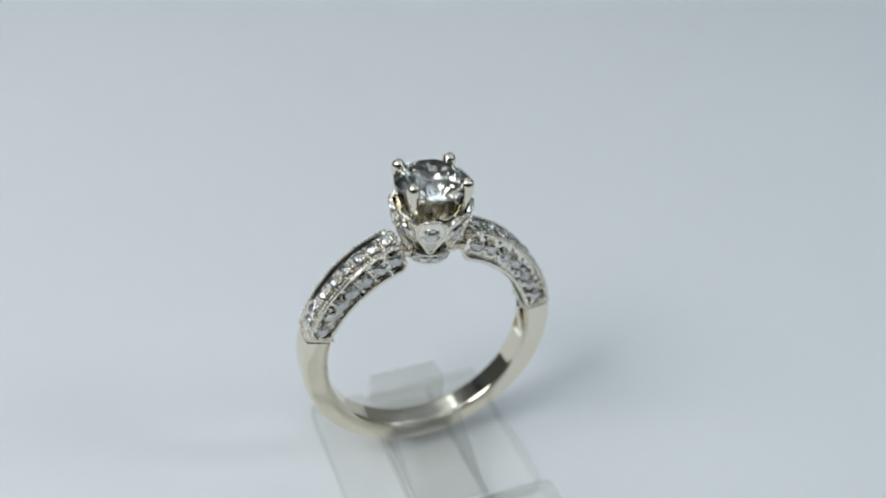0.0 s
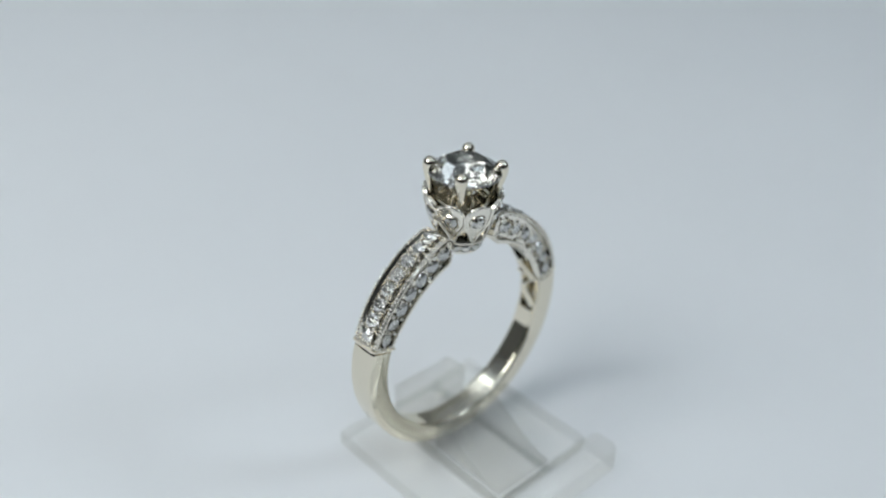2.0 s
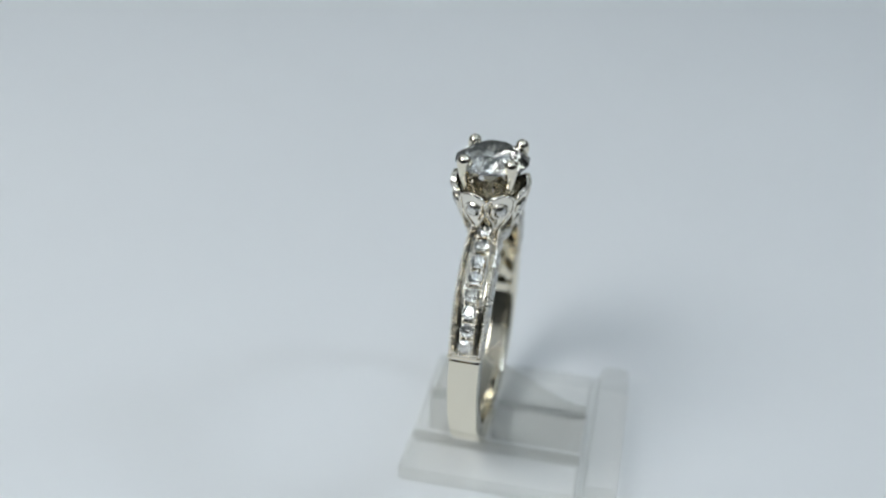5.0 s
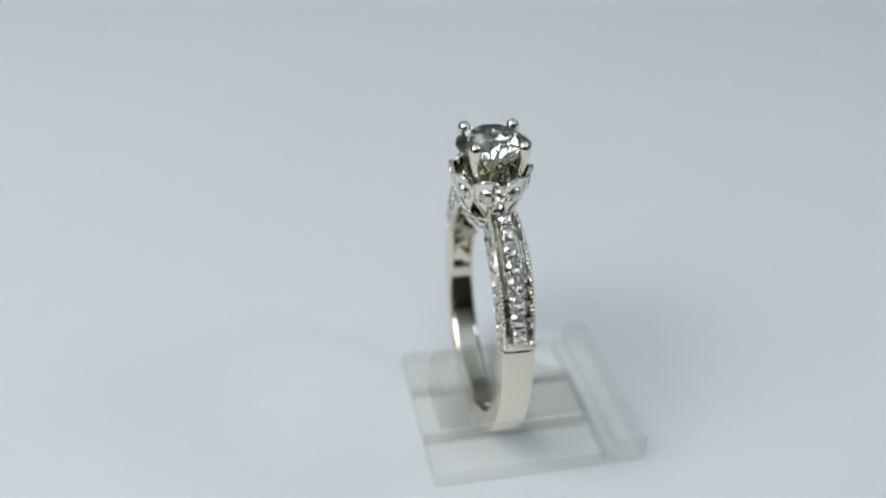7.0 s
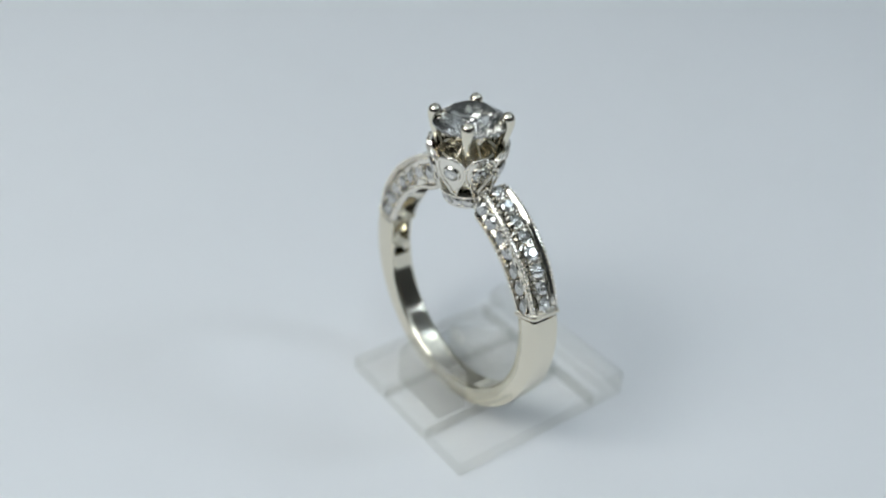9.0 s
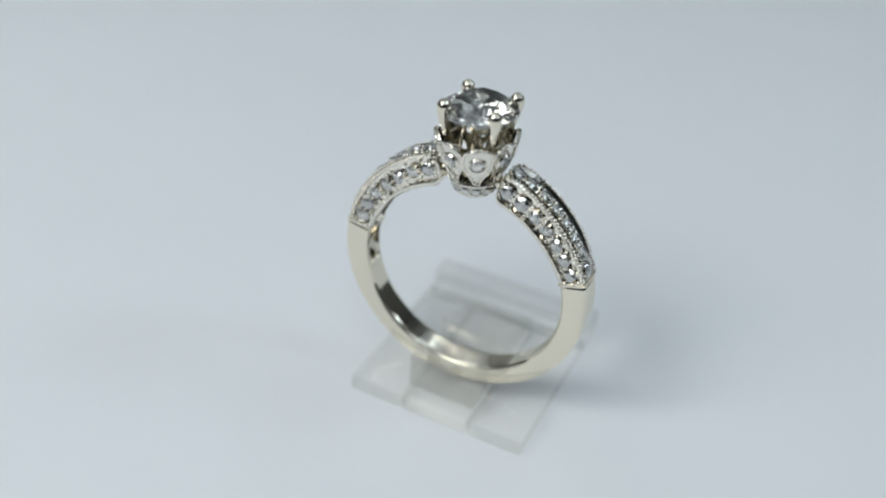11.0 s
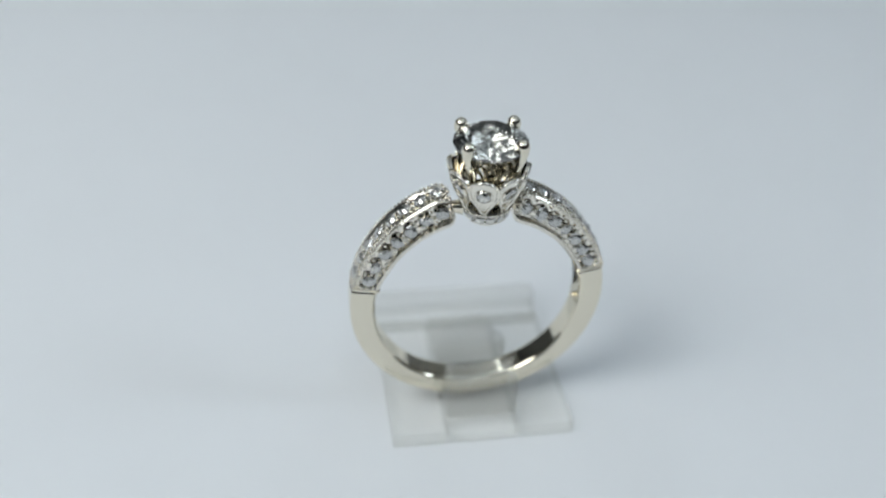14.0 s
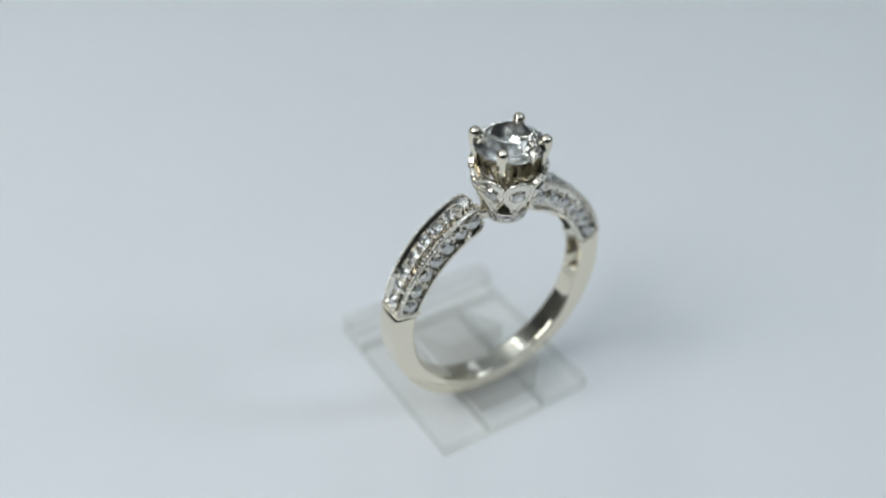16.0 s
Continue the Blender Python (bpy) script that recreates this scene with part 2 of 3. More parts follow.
def brilliant(r, crown, pavilion, table=0.56, n=8, girdle=0.03):
    """A brilliant cut: table, star and main facets, thin girdle, pavilion mains. Girdle at z = 0."""
    bm = bmesh.new()
    g = girdle * r
    tab = [bm.verts.new((table * r * math.cos(a), table * r * math.sin(a), crown)) for a in (2 * math.pi * i / n for i in range(n))]
    mid = [bm.verts.new((0.80 * r * math.cos(a), 0.80 * r * math.sin(a), crown * 0.56)) for a in (2 * math.pi * (i + 0.5) / n for i in range(n))]
    up = [bm.verts.new((r * math.cos(a), r * math.sin(a), g)) for a in (math.pi * i / n for i in range(2 * n))]
    dn = [bm.verts.new((r * math.cos(a), r * math.sin(a), -g)) for a in (math.pi * i / n for i in range(2 * n))]
    pav = [bm.verts.new((0.28 * r * math.cos(a), 0.28 * r * math.sin(a), -pavilion * 0.735)) for a in (2 * math.pi * (i + 0.5) / n for i in range(n))]
    tip = bm.verts.new((0, 0, -pavilion))
    bm.faces.new(tab)
    for i in range(n):
        j = (i + 1) % n
        bm.faces.new((tab[i], mid[i], tab[j]))
        bm.faces.new((tab[i], mid[i - 1], up[2 * i], mid[i]))
        bm.faces.new((mid[i], up[2 * i], up[2 * i + 1]))
        bm.faces.new((mid[i], up[2 * i + 1], up[(2 * i + 2) % (2 * n)]))
        bm.faces.new((dn[2 * i], pav[i], dn[2 * i + 1]))
        bm.faces.new((dn[2 * i + 1], pav[i], dn[(2 * i + 2) % (2 * n)]))
        bm.faces.new((pav[i - 1], dn[2 * i], pav[i], tip))
    for i in range(2 * n):
        j = (i + 1) % (2 * n)
        bm.faces.new((up[i], dn[i], dn[j], up[j]))
    bmesh.ops.triangulate(bm, faces=[f for f in bm.faces if len(f.verts) == 4])
    return bm


def frame_at(p, normal, along):
    """A pose in metres at the millimetre place p with z along normal and x near along."""
    z = Vector(normal).normalized()
    y = z.cross(Vector(along)).normalized()
    x = y.cross(z)
    m = Matrix((x, y, z)).transposed().to_4x4()
    return Matrix.Translation(Vector(p) * MM) @ m


def stone_mesh(name, bm, mat):
    """A stone whose lower facets throw the light back as total reflection does."""
    lower = [f for f in bm.faces if all(v.co.z < 0 for v in f.verts) and max(v.co.z for v in f.verts) - min(v.co.z for v in f.verts) > 0.05]
    centres = bmesh.ops.poke(bm, faces=lower)["verts"]
    for v in centres:
        v.co += Vector((v.co.x, v.co.y, 0)).normalized() * random.uniform(-0.022, 0.022) * abs(v.co.z)
    me = mesh_of(name, bm, mat)
    me.materials.append(PAVILION)
    for f in me.polygons:
        f.material_index = int(f.normal.z < -0.1)
    return me


def build_shank(ring):
    """The plain lower band between the two set shoulders."""
    bm = bmesh.new()
    rings = []
    a0, a1, n = 13.1, -191.5, 72
    for i in range(n + 1):
        a = a0 + (a1 - a0) * i / n
        low = 0.5 - 0.5 * math.sin(radians(a))        # 1 at the bottom
        ro = 10.84 - 0.24 * low ** 1.5
        hw = 1.17 - 0.02 * low
        c = 0.09
        e = 0.75 if a > -8 or a < -170.4 else 0.0
        ri = RI + 0.50 * low ** 1.2
        sec = [(ri, -hw + 0.30), (ri + 0.10, -hw + 0.10), (ri + 0.25, -hw), (ro - 0.22, -hw), (ro - 0.07, -hw + 0.02), (ro - 0.01, -hw + c),
               (ro + 0.025, -0.4 * hw), (ro + 0.03, 0), (ro + 0.025, 0.4 * hw), (ro - 0.01, hw - c), (ro - 0.07, hw - 0.02), (ro - 0.22, hw), (ri + 0.25, hw),
               (ri + 0.10, hw - 0.10), (ri, hw - 0.30), (ri, hw - 0.40), (ri + e, hw - 0.44), (ri + e, -hw + 0.44), (ri, -hw + 0.40)]
        rings.append([at(a, r, y) - Vector((0.15 * low, 0, 0)) for r, y in sec])
    loft(bm, rings)
    shank = part("shank", bm, GOLD, ring, "plain polished white gold band", smooth=35)
    for side in (-1, 1):
        for i in range(2):
            bm = bmesh.new()
            rings = []
            for k in range(7):
                u = k / 6
                a = 13.0 - 10.4 * (i + u)
                rings.append(rib_section(lambda b, r, y: Vector((side * at(b, r + 0.18).x - 0.07, y, at(b, r + 0.18).z)), a, 1.15, math.cos(math.pi * (u + i))))
            loft(bm, rings)
            part("gallery_rib", bm, GOLD, shank, smooth=30)
    # a worn, unreadable stamp inside the band, as plain bars
    for a, w in ((-132, 0.9), (-129.5, 1.2), (-127.5, 0.7), (-125, 1.3), (-122.5, 1.0), (-119.5, 1.2), (-117, 0.8)):
        bm = bmesh.new()
        box(bm, (-0.06, -w / 2, -0.55), (0.06, w / 2, 0.55))
        low = 0.5 - 0.5 * math.sin(radians(a))
        m = Matrix.Translation(at(a, RI + 0.50 * low ** 1.2) - Vector((0.15 * low, 0, 0))) @ Matrix.Rotation(radians(-a), 4, "Y")
        bm.transform(m @ Matrix.Diagonal((0.5, 1, 0.22, 1)))
        part("stamp_bar", bm, BRIGHT, shank)
    return shank


def rib_section(place, a, hw, wave):
    """A cut through one zigzag rib of the pierced gallery on the inside of the band."""
    y, w, d = wave * (hw - 0.56), 0.30, 1.3
    return [place(a - d, RI, y - w), place(a + d, RI, y + w), place(a + d, RI + 0.45, y + w), place(a - d, RI + 0.45, y - w)]


A_LOW, A_TOP = 14.2, 75.0       # angles of a shoulder's two ends


def shoulder_out(a):
    k = (a - A_LOW) / (A_TOP - A_LOW)
    return 10.80 + 0.16 * k + 0.28 * k * k - 0.95 * end_round(k)


def end_round(k):
    """Quarter-circle fall of the rounded nose at the crown's end of a shoulder."""
    u = min(1.0, max(0.0, (k - 0.915) / 0.085))
    return 1 - math.sqrt(1 - u * u)


def shoulder_in(a):
    k = (a - A_LOW) / (A_TOP - A_LOW)
    return RI + 0.18 * max(0, 1 - 4 * k) - 0.22 * max(0, k) ** 1.5 + 0.55 * end_round(k)


def shoulder_half(a):
    k = (a - A_LOW) / (A_TOP - A_LOW)
    return 1.19 + 0.17 * math.sin(math.pi * min(1, k * 0.95)) - 0.04 * k


def build_shoulder(ring, side, stones):
    """One set shoulder: a hollow channel with three recessed faces, closed at both ends."""
    def p(a, r, y):
        k = (a - A_LOW) / (A_TOP - A_LOW)
        v = at(a + ((-1.6 + 3.0 * k) if side < 0 else -1.6 * k), r, y)
        return Vector((v.x * side, v.y, v.z))

    bm = bmesh.new()
    n = 56
    rings = []
    for i in range(n + 1):
        a = A_LOW + (A_TOP - A_LOW) * i / n
        ro, hw, ri = shoulder_out(a), shoulder_half(a), shoulder_in(a)
        hw -= 0.28 * end_round((a - A_LOW) / (A_TOP - A_LOW))
        solid = i < 3 or i > n - 2
        d = 0.0 if solid else 0.50
        f = 0.0 if solid else 0.46
        e = 0.0 if solid else 0.75
        g = 0.20
        half = [(ri + e, -hw + 0.44), (ri, -hw + 0.40), (ri, -hw + 0.10), (ri + 0.10, -hw), (ri + 0.34, -hw), (ri + 0.38, -hw + f), (ro - 0.36, -hw + f),
                (ro - 0.32, -hw), (ro - 0.18, -hw + 0.02), (ro - 0.12, -hw + 0.10), (ro - 0.12, -hw + g), (ro - d, -hw + g + (0.05 if solid else 0.36))]
        sec = half + [(r, -y) for r, y in half[::-1]]
        rings.append([p(a, r, y) for r, y in sec])
    loft(bm, rings)
    shoulder = part("shoulder", bm, BRIGHT, ring, "diamond-set shoulder with beaded edges", smooth=25)

    # fine beaded edges along the three set faces and round both ends
    bm = bmesh.new()
    step = 1.70
    a = A_LOW + 2.6
    while a < A_TOP - 0.3:
        ro, hw = shoulder_out(a), shoulder_half(a)
        hw -= 0.28 * end_round((a - A_LOW) / (A_TOP - A_LOW))
        for y in (-1, 1):
            ball(bm, p(a, ro - 0.03, y * (hw - 0.11)), 0.135)
            ball(bm, p(a, ro - 0.30, y * (hw + 0.01)), 0.09)
            ball(bm, p(a, shoulder_in(a) + 0.33, y * (hw + 0.01)), 0.09)
        a += step
    for i in range(9):
        y = (i - 4) / 4 * 0.92
        ball(bm, p(A_LOW + 2.9, shoulder_out(A_LOW) - 0.02, y), 0.115)
        ball(bm, p(A_TOP - 1.4, shoulder_out(A_TOP - 1.4) - 0.02, y), 0.115)
    for i in range(9):
        for y in (-1, 1):
            rr = RI + 0.45 + i / 8 * 1.6
            ball(bm, p(A_TOP - 3.0 + 1.4 * math.sin(math.pi * i / 8), rr, y * (shoulder_half(A_TOP) + 0.0)), 0.085)
    part("beaded_edge", bm, BRIGHT, shoulder, smooth=60)

    # polished bar across the foot of the shoulder, set off from the band by a groove
    bm = bmesh.new()
    rings = []
    for a in (A_LOW + 0.35, A_LOW + 0.6, A_LOW + 1.5, A_LOW + 1.75):
        g = 0.0 if a in (A_LOW + 0.35, A_LOW + 1.75) else 0.09
        ro, hw = shoulder_out(a) - 0.02 + g, shoulder_half(a) - 0.02 + g
        rings.append([p(a, r, y) for r, y in ((RI + 0.08, -hw), (ro - 0.06, -hw), (ro, -hw + 0.06), (ro, hw - 0.06), (ro - 0.06, hw), (RI + 0.08, hw))])
    loft(bm, rings)
    part("foot_bar", bm, GOLD, shoulder, smooth=30)

    # stones and the raised grains that hold them
    bead = bmesh.new()
    ball(bead, Vector((0, 0, 0)), 1.0)
    bead = mesh_of("grain", bead, BRIGHT, smooth=60)

    def grain(place, radius):
        ob = part("grain", bead, BRIGHT, shoulder)
        ob.matrix_basis = frame_at(place, (0, 0, 1), (1, 0, 0)) @ Matrix.Scale(radius, 4)

    count = 8
    for i in range(count):
        a = A_LOW + 6.0 + (A_TOP - A_LOW - 10.6) * i / (count - 1)
        ro = shoulder_out(a)
        q = p(a, ro - 0.05, 0)
        nrm = p(a, ro + 1, 0) - p(a, ro, 0)
        ob = part("small_diamond", stones[0], SMALL, shoulder)
        ob.matrix_basis = frame_at(q, nrm, (0, 1, 0)) @ pose(0, 0, 0, random.uniform(-9, 9), random.uniform(-9, 9), random.uniform(0, 60))
        for da in (-3.2, 3.2) if i == 0 else (3.2,):
            for y in (-0.40, 0.40):
                for db in (-0.9, 0.9):
                    grain(p(a + da + db, shoulder_out(min(a + da + db, A_TOP)) - 0.14, y), random.uniform(0.17, 0.21))
            grain(p(a + da, shoulder_out(min(a + da, A_TOP)) - 0.20, 0.0), 0.13)
    for face in (-1, 1):
        cnt = 7
        for i in range(cnt):
            a = A_LOW + 6.4 + (A_TOP - A_LOW - 11.6) * i / (cnt - 1)
            r = (shoulder_in(a) + shoulder_out(a)) / 2 + 0.01
            hw = shoulder_half(a)
            ob = part("small_diamond", stones[1], SMALL, shoulder)
            ob.matrix_basis = frame_at(p(a, r, face * (hw - 0.06)), (0, face, 0), (0, 0, 1)) @ pose(0, 0, 0, random.uniform(-16, 16), random.uniform(-16, 16), random.uniform(0, 60)) @ Matrix.Scale(random.uniform(0.80, 0.90), 4)
            for da in (-3.8, 3.8) if i == 0 else (3.8,):
                for dr in (-0.56, 0.56):
                    grain(p(a + da, r + dr, face * (hw - 0.07)), random.uniform(0.15, 0.20))
                grain(p(a + da, r + random.uniform(-0.1, 0.1), face * (hw - 0.12)), 0.16)

    # crossed ribs of the pierced inner gallery
    cells = 6
    for i in range(cells):
        bm = bmesh.new()
        rings = []
        for k in range(7):
            u = k / 6
            a = A_LOW + (A_TOP - A_LOW - 1.6) * (i + u) / cells
            rings.append(rib_section(p, a, shoulder_half(a), math.cos(math.pi * (u + i))))
        loft(bm, rings)
        part("gallery_rib", bm, GOLD, shoulder, smooth=30)
    return shoulder


def hp(x, y, z):
    return HEAD_LEAN @ Vector((x, y, z))


def petal_half(v):
    """Half the width of a petal from its narrow foot (0) to its shallow rounded top (1)."""
    u = min(1.0, v / 0.60)
    half = 0.20 + 0.90 * (u * u * (3 - 2 * u)) ** 1.15
    return half * max(0.0, 1 - ((v - 0.74) / 0.262) ** 2) ** 0.5 if v > 0.74 else half


def build_head(ring, stones):
    """The crown: a collar, eight set petals, an inner basket and four prongs with the centre stone."""
    bm = bmesh.new()
    rings = []
    n = 40
    for r, z in ((1.25, 18.45), (1.48, 18.32), (1.62, 18.45), (1.62, 18.58), (1.78, 19.35), (1.98, 19.42), (2.02, 19.62), (1.94, 19.78), (1.60, 19.78)):
        rings.append([hp(r * math.cos(2 * math.pi * i / n), r * math.sin(2 * math.pi * i / n), z) for i in range(n)])
    loft(bm, rings, closed=True)
    head = part("head", bm, BRIGHT, ring, "flower-shaped crown setting", smooth=30)

    # stones round the collar
    for i in range(12):
        a = 2 * math.pi * i / 12
        d = Vector((math.cos(a), math.sin(a), 0))
        ob = part("small_diamond", stones[3], SMALL, head)
        ob.matrix_basis = frame_at(hp(d.x * 1.72, d.y * 1.72, 18.95), HEAD_LEAN.to_3x3() @ Vector((d.x, d.y, -0.2)), (0, 0, 1)) @ pose(0, 0, 0, 0, 0, 23 * i)

    # bead-set grains between the collar's stones and a beaded ring over them
    bm = bmesh.new()
    for i in range(12):
        a = 2 * math.pi * (i + 0.5) / 12
        for r, z in ((1.68, 18.68), (1.78, 19.24)):
            ball(bm, hp(r * math.cos(a), r * math.sin(a), z), 0.13)
    for i in range(44):
        a = 2 * math.pi * i / 44
        ball(bm, hp(2.03 * math.cos(a), 2.03 * math.sin(a), 19.55), 0.11)
    part("collar_beads", bm, BRIGHT, head, smooth=60)

    # petals
    r0, z0, r1, z1 = 1.88, 19.72, 3.12, 23.35
    for i in range(8):
        ang = radians(-108 + 45 * i)
        bm = bmesh.new()
        cols, rws = 11, 12
        grid = {}
        for layer, off in ((0, 0.03), (1, -0.20)):
            for j in range(rws + 1):
                v = j / rws
                half = petal_half(v)
                for c in range(cols + 1):
                    s = 2 * c / cols - 1
                    r = r0 + (r1 - r0) * v ** 0.9 + off + 0.10 * math.sin(math.pi * v)
                    th = ang + s * half / r
                    cup = 0.0 if layer else 0.06 * (abs(s) ** 4)
                    grid[layer, j, c] = bm.verts.new(hp((r + cup) * math.cos(th), (r + cup) * math.sin(th), z0 + (z1 - z0) * v))
        for j in range(rws):
            for c in range(cols):
                for layer in (0, 1):
                    q = [grid[layer, j, c], grid[layer, j, c + 1], grid[layer, j + 1, c + 1], grid[layer, j + 1, c]]
                    bm.faces.new(q if layer == 0 else q[::-1])
            for c in (0, cols):
                q = [grid[0, j, c], grid[0, j + 1, c], grid[1, j + 1, c], grid[1, j, c]]
                bm.faces.new(q)
        for c in range(cols):
            for j in (0, rws):
                bm.faces.new([grid[0, j, c], grid[0, j, c + 1], grid[1, j, c + 1], grid[1, j, c]])
        bmesh.ops.remove_doubles(bm, verts=bm.verts, dist=0.004)
        loop = [(1, k / 16) for k in range(17)] + [(-1, 1 - k / 16) for k in range(1, 16)]
        core_pts = []
        for sgn, v in loop:
            r = r0 + (r1 - r0) * v ** 0.9 + 0.10 * math.sin(math.pi * v) + 0.08
            th = ang + sgn * petal_half(v) / r
            core_pts.append((Vector((r * math.cos(th), r * math.sin(th), z0 + (z1 - z0) * v)), Vector((math.cos(th), math.sin(th), -0.35)).normalized()))
        rim = []
        for k, (q, out) in enumerate(core_pts):
            t = (core_pts[(k + 1) % len(core_pts)][0] - core_pts[k - 1][0]).normalized()
            b = t.cross(out).normalized()
            w = 0.105 * (1.0 + 0.22 * (k % 2))
            rim.append([hp(*(q + out * (w * math.cos(f)) + b * (w * math.sin(f)))) for f in (2 * math.pi * u / 8 for u in range(8))])
        loft(bm, rim, closed=True)
        petal = part("petal", bm, BRIGHT, head, smooth=45)
        d = Vector((math.cos(ang), math.sin(ang), 0))
        v = 0.57
        r = r0 + (r1 - r0) * v ** 0.9 + 0.12
        nrm = HEAD_LEAN.to_3x3() @ Vector((d.x, d.y, -0.32))
        c0 = hp(d.x * r, d.y * r, z0 + (z1 - z0) * v)
        ob = part("small_diamond", stones[2], SMALL, head)
        seat = frame_at(c0, nrm, (0, 0, 1))
        ob.matrix_basis = seat @ pose(0, 0, 0, random.uniform(-6, 6), random.uniform(-6, 6), random.uniform(0, 45))
        # bezel round the petal's stone
        bm = bmesh.new()
        prof = ((0.56, -0.12), (0.70, -0.12), (0.76, 0.02), (0.69, 0.13), (0.58, 0.10))
        loft(bm, [[(seat @ (Vector((q * math.cos(f), q * math.sin(f), h)) * MM)) / MM for q, h in prof] for f in (2 * math.pi * u / 24 for u in range(24))], closed=True)
        part("bezel", bm, BRIGHT, petal, smooth=40)

    # closed floor of the cup inside the petals
    bm = bmesh.new()
    rings = []
    for r, z in ((1.30, 19.3), (1.42, 20.3), (1.48, 20.9), (1.40, 20.95), (1.25, 20.6), (0.10, 20.55), (0.10, 19.3)):
        rings.append([hp(r * math.cos(2 * math.pi * i / n), r * math.sin(2 * math.pi * i / n), z) for i in range(n)])
    loft(bm, rings, closed=True)
    part("core", bm, GOLD, head, smooth=40)

    # thin seat under the stone
    bm = bmesh.new()
    rings = []
    for r, z in ((2.0, 22.5), (2.18, 22.5), (2.22, 22.75), (2.04, 22.75)):
        rings.append([hp(r * math.cos(2 * math.pi * i / n), r * math.sin(2 * math.pi * i / n), z) for i in range(n)])
    loft(bm, rings, closed=True)
    part("seat_ring", bm, GOLD, head, smooth=40)

    # prongs: slender legs out of the cup, swelling to round tips that lean over the stone
    tips = {45: (0.20, -0.15), 135: (0.15, 0.05), 225: (0.05, 0.30), 315: (0.08, 0.26)}
    path = [(1.25, 20.5, 0.26), (1.62, 21.4, 0.29), (2.05, 22.4, 0.32), (2.48, 23.4, 0.35), (2.78, 24.3, 0.37), (2.90, 24.85, 0.42), (2.91, 25.2, 0.50),
            (2.88, 25.5, 0.55), (2.84, 25.75, 0.51), (2.81, 25.95, 0.38), (2.79, 26.06, 0.22), (2.78, 26.09, 0.05)]
    for deg, (ox, oy) in tips.items():
        c, s = math.cos(radians(deg)), math.sin(radians(deg))
        bm = bmesh.new()
        rings = []
        for k, (r, z, w) in enumerate(path):
            b0, b1 = path[max(0, k - 1)], path[min(len(path) - 1, k + 1)]
            t = Vector((b1[0] - b0[0], 0, b1[1] - b0[1])).normalized()
            nx = Vector((t.z, 0, -t.x))
            lean = min(1.0, max(0.0, (z - 20.5) / 4.5))
            ring_pts = []
            for u in range(16):
                f = 2 * math.pi * u / 16
                q = Vector((r, 0, z)) + nx * (w * math.cos(f)) + Vector((0, w * math.sin(f), 0))
                ring_pts.append(hp(q.x * c - q.y * s + ox * lean, q.x * s + q.y * c + oy * lean, q.z))
            rings.append(ring_pts)
        loft(bm, rings)
        part("prong", bm, GOLD, head, "rounded white gold claw", smooth=60)

    # two slanting struts from the foot of each prong up to the seat
    for deg in (0, 90, 180, 270):
        for sgn in (-1, 1):
            bm = bmesh.new()
            rings = []
            for k in range(6):
                u = k / 5
                th = radians(deg + sgn * 38 * u)
                r, z = 1.35 + 0.72 * u, 20.7 + 1.9 * u
                o = Vector((r * math.cos(th), r * math.sin(th), z))
                e1, e2 = Vector((math.cos(th), math.sin(th), -0.4)).normalized(), Vector((-math.sin(th), math.cos(th), 0))
                rings.append([hp(*(o + e1 * (0.13 * math.cos(f)) + e2 * (0.17 * math.sin(f)))) for f in (2 * math.pi * v / 8 for v in range(8))])
            loft(bm, rings)
            part("strut", bm, GOLD, head, smooth=50)

    # centre stone
    ob = part("centre_diamond", stone_mesh("centre_diamond", brilliant(2.92, 0.95, 2.48, 0.56, 8), DIAMOND), DIAMOND, head, "large round brilliant-cut diamond")
    c0 = hp(0.08, 0.10, 25.05)
    up = HEAD_LEAN.to_3x3() @ Vector((0, 0, 1))
    ob.matrix_basis = frame_at(c0, up, (1, 0.3, 0))

    # bridges from the shoulders to the crown
    for side in (-1, 1):
        bm = bmesh.new()
        rings = []
        for k in range(5):
            u = k / 4
            x = side * (3.15 - 1.55 * u) + 0.15
            zc = 19.35 - 0.15 * u
            w = 0.62 - 0.14 * math.sin(math.pi * u)
            rings.append([Vector((x, w * math.cos(f), zc + w * 1.1 * math.sin(f))) for f in (2 * math.pi * j / 12 for j in range(12))])
        loft(bm, rings)
        part("bridge", bm, GOLD, head, smooth=40)
    return head


def build_ring():
    ring = tagged(new("diamond_ring"), "white gold engagement ring with a round diamond and beaded diamond-set shoulders", "ring")
    stones = [stone_mesh("small_diamond_top", brilliant(0.58, 0.22, 0.40, 0.55, 8), SMALL),
              stone_mesh("small_diamond_side", brilliant(0.66, 0.20, 0.34, 0.55, 8), SMALL),
              stone_mesh("small_diamond_petal", brilliant(0.60, 0.22, 0.26, 0.52, 8), SMALL),
              stone_mesh("small_diamond_collar", brilliant(0.42, 0.14, 0.18, 0.52, 6), SMALL)]
    build_shank(ring)
    build_shoulder(ring, 1, stones)
    build_shoulder(ring, -1, stones)
    build_head(ring, stones)
    return ring


ring = build_ring()
RING_SEAT = Matrix.Translation((Vector((-0.2, -0.05, 1.97)) - PIVOT) * MM) @ pose(0, 0, 0, 0, -2.0, 0) @ pose(0, 0, 0, -0.75, 0, 0)


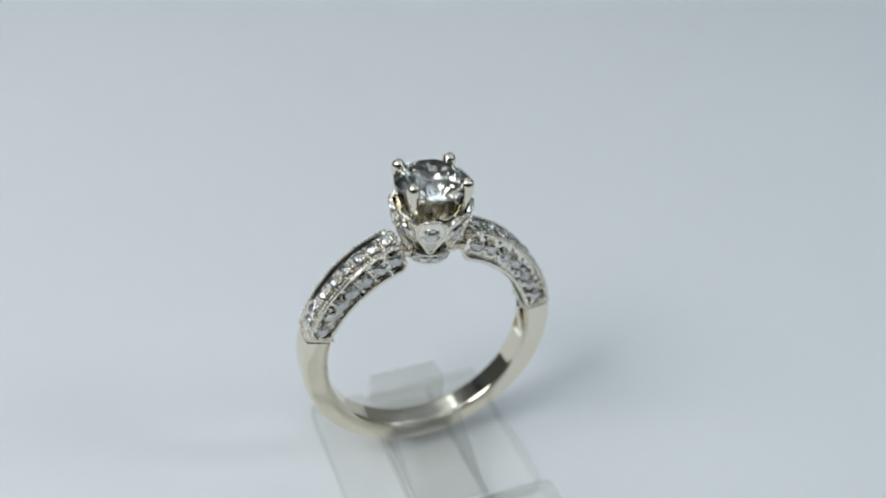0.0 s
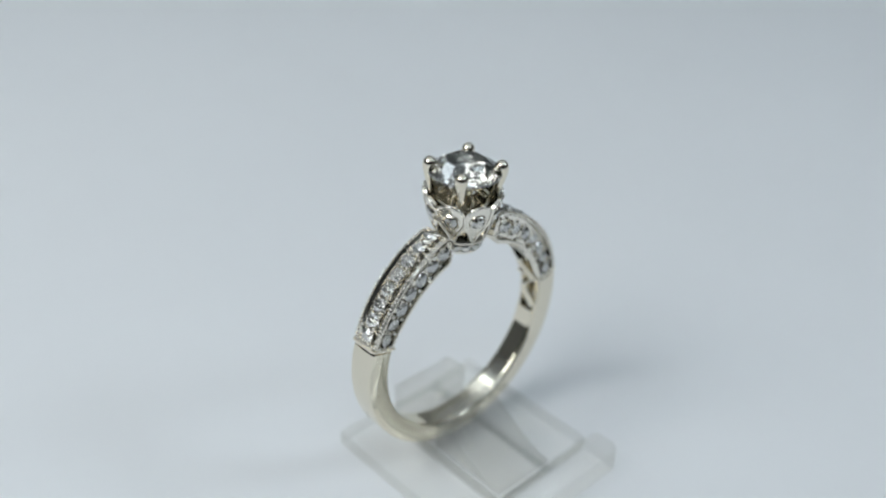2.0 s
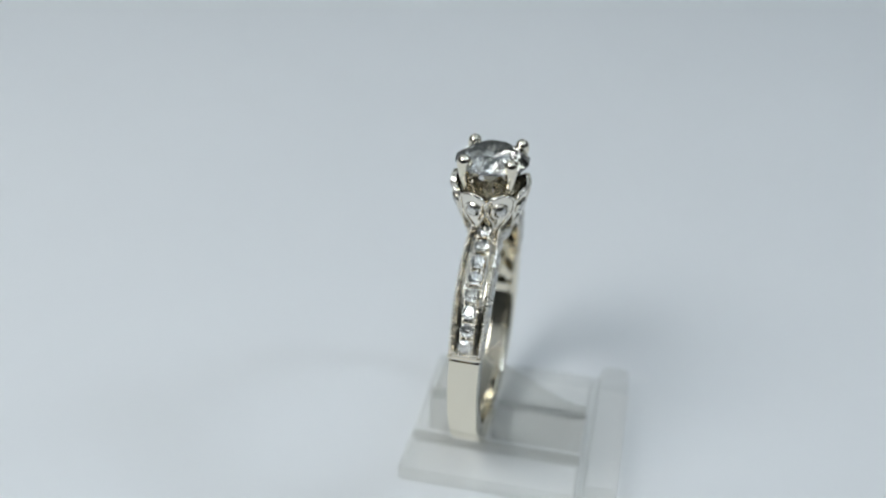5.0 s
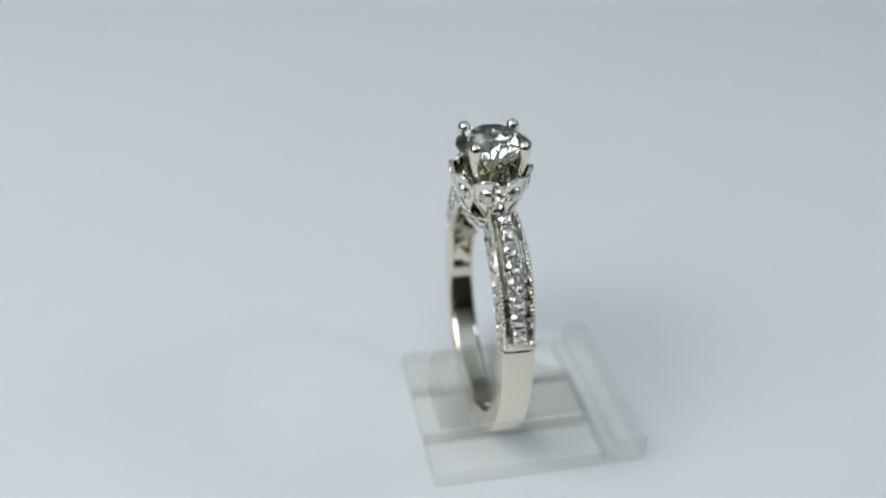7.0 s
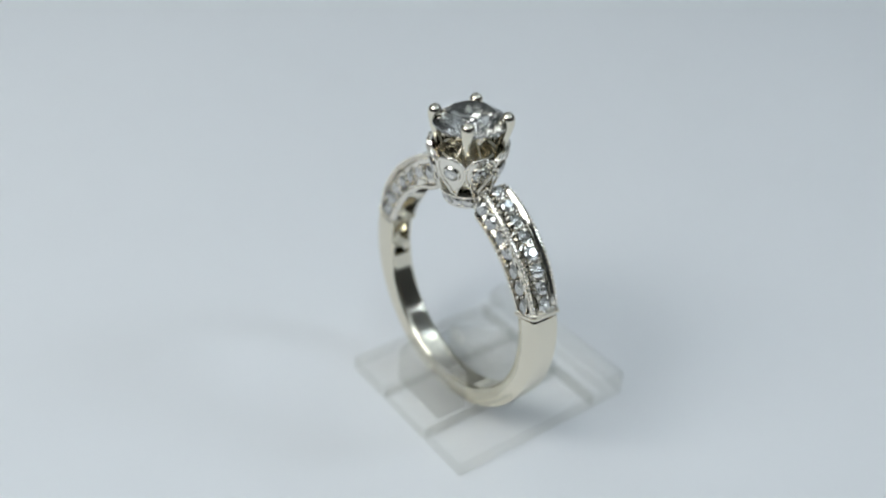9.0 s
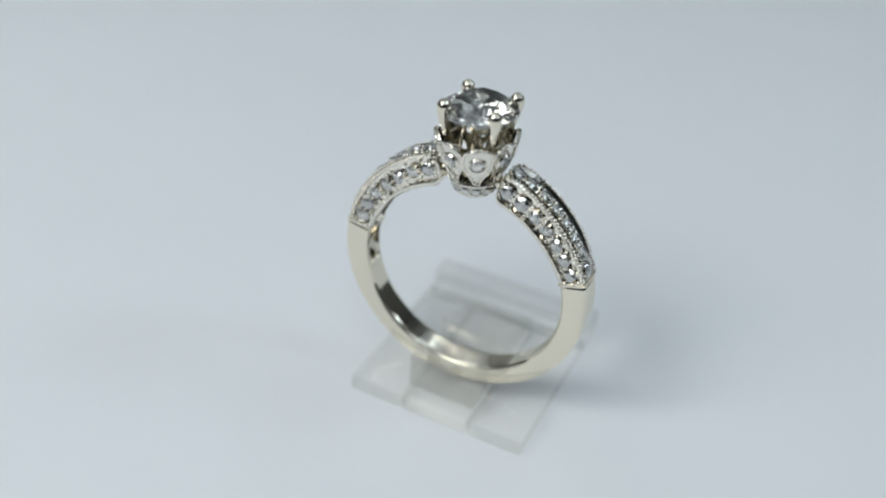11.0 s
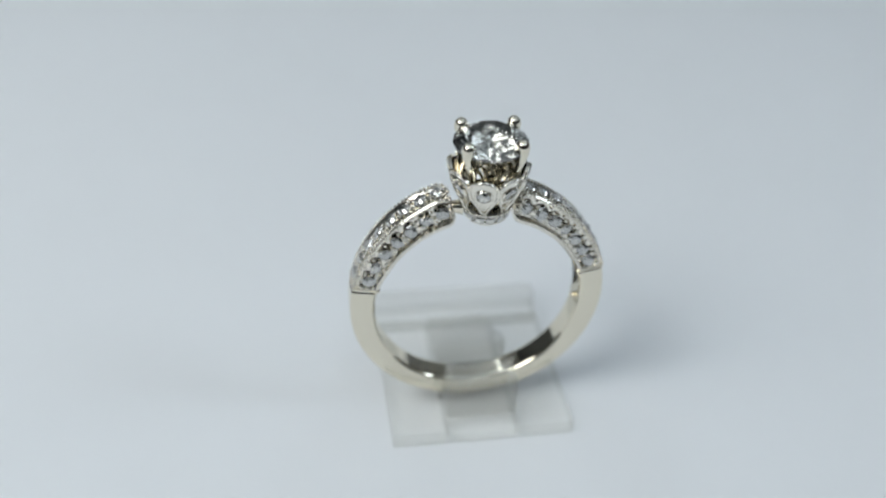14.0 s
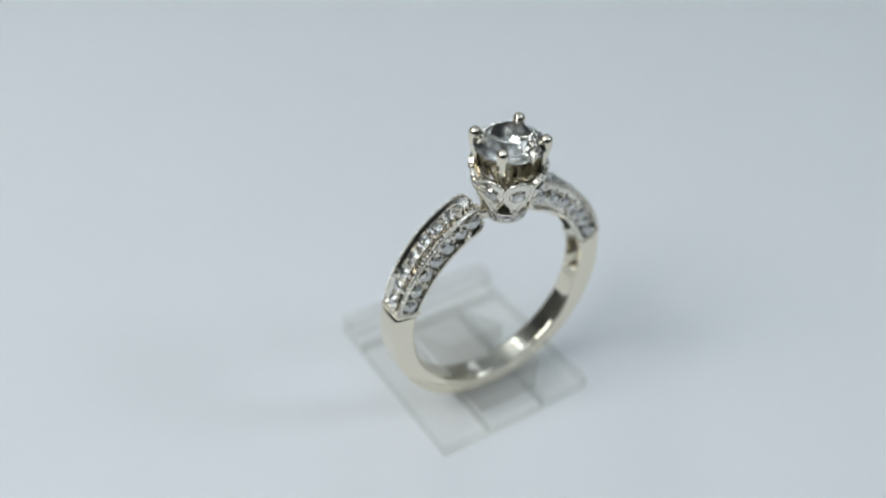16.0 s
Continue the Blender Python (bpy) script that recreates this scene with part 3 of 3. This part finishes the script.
def motions():
    """The stand turns slowly, almost on its spot, and carries the ring."""
    slide = {15: -0.00025, 15.5: -0.00045, 16: -0.00065}     # the stand creeps aside a little at the end
    walk(stand, [(t, pose(slide.get(t, 0), 0, 0, 0, 0, a)) for t, a in TURN])
    walk(ring, [(t, pose(0, 0, 0, 0, 0, a) @ RING_SEAT) for t, a in TURN])


motions()
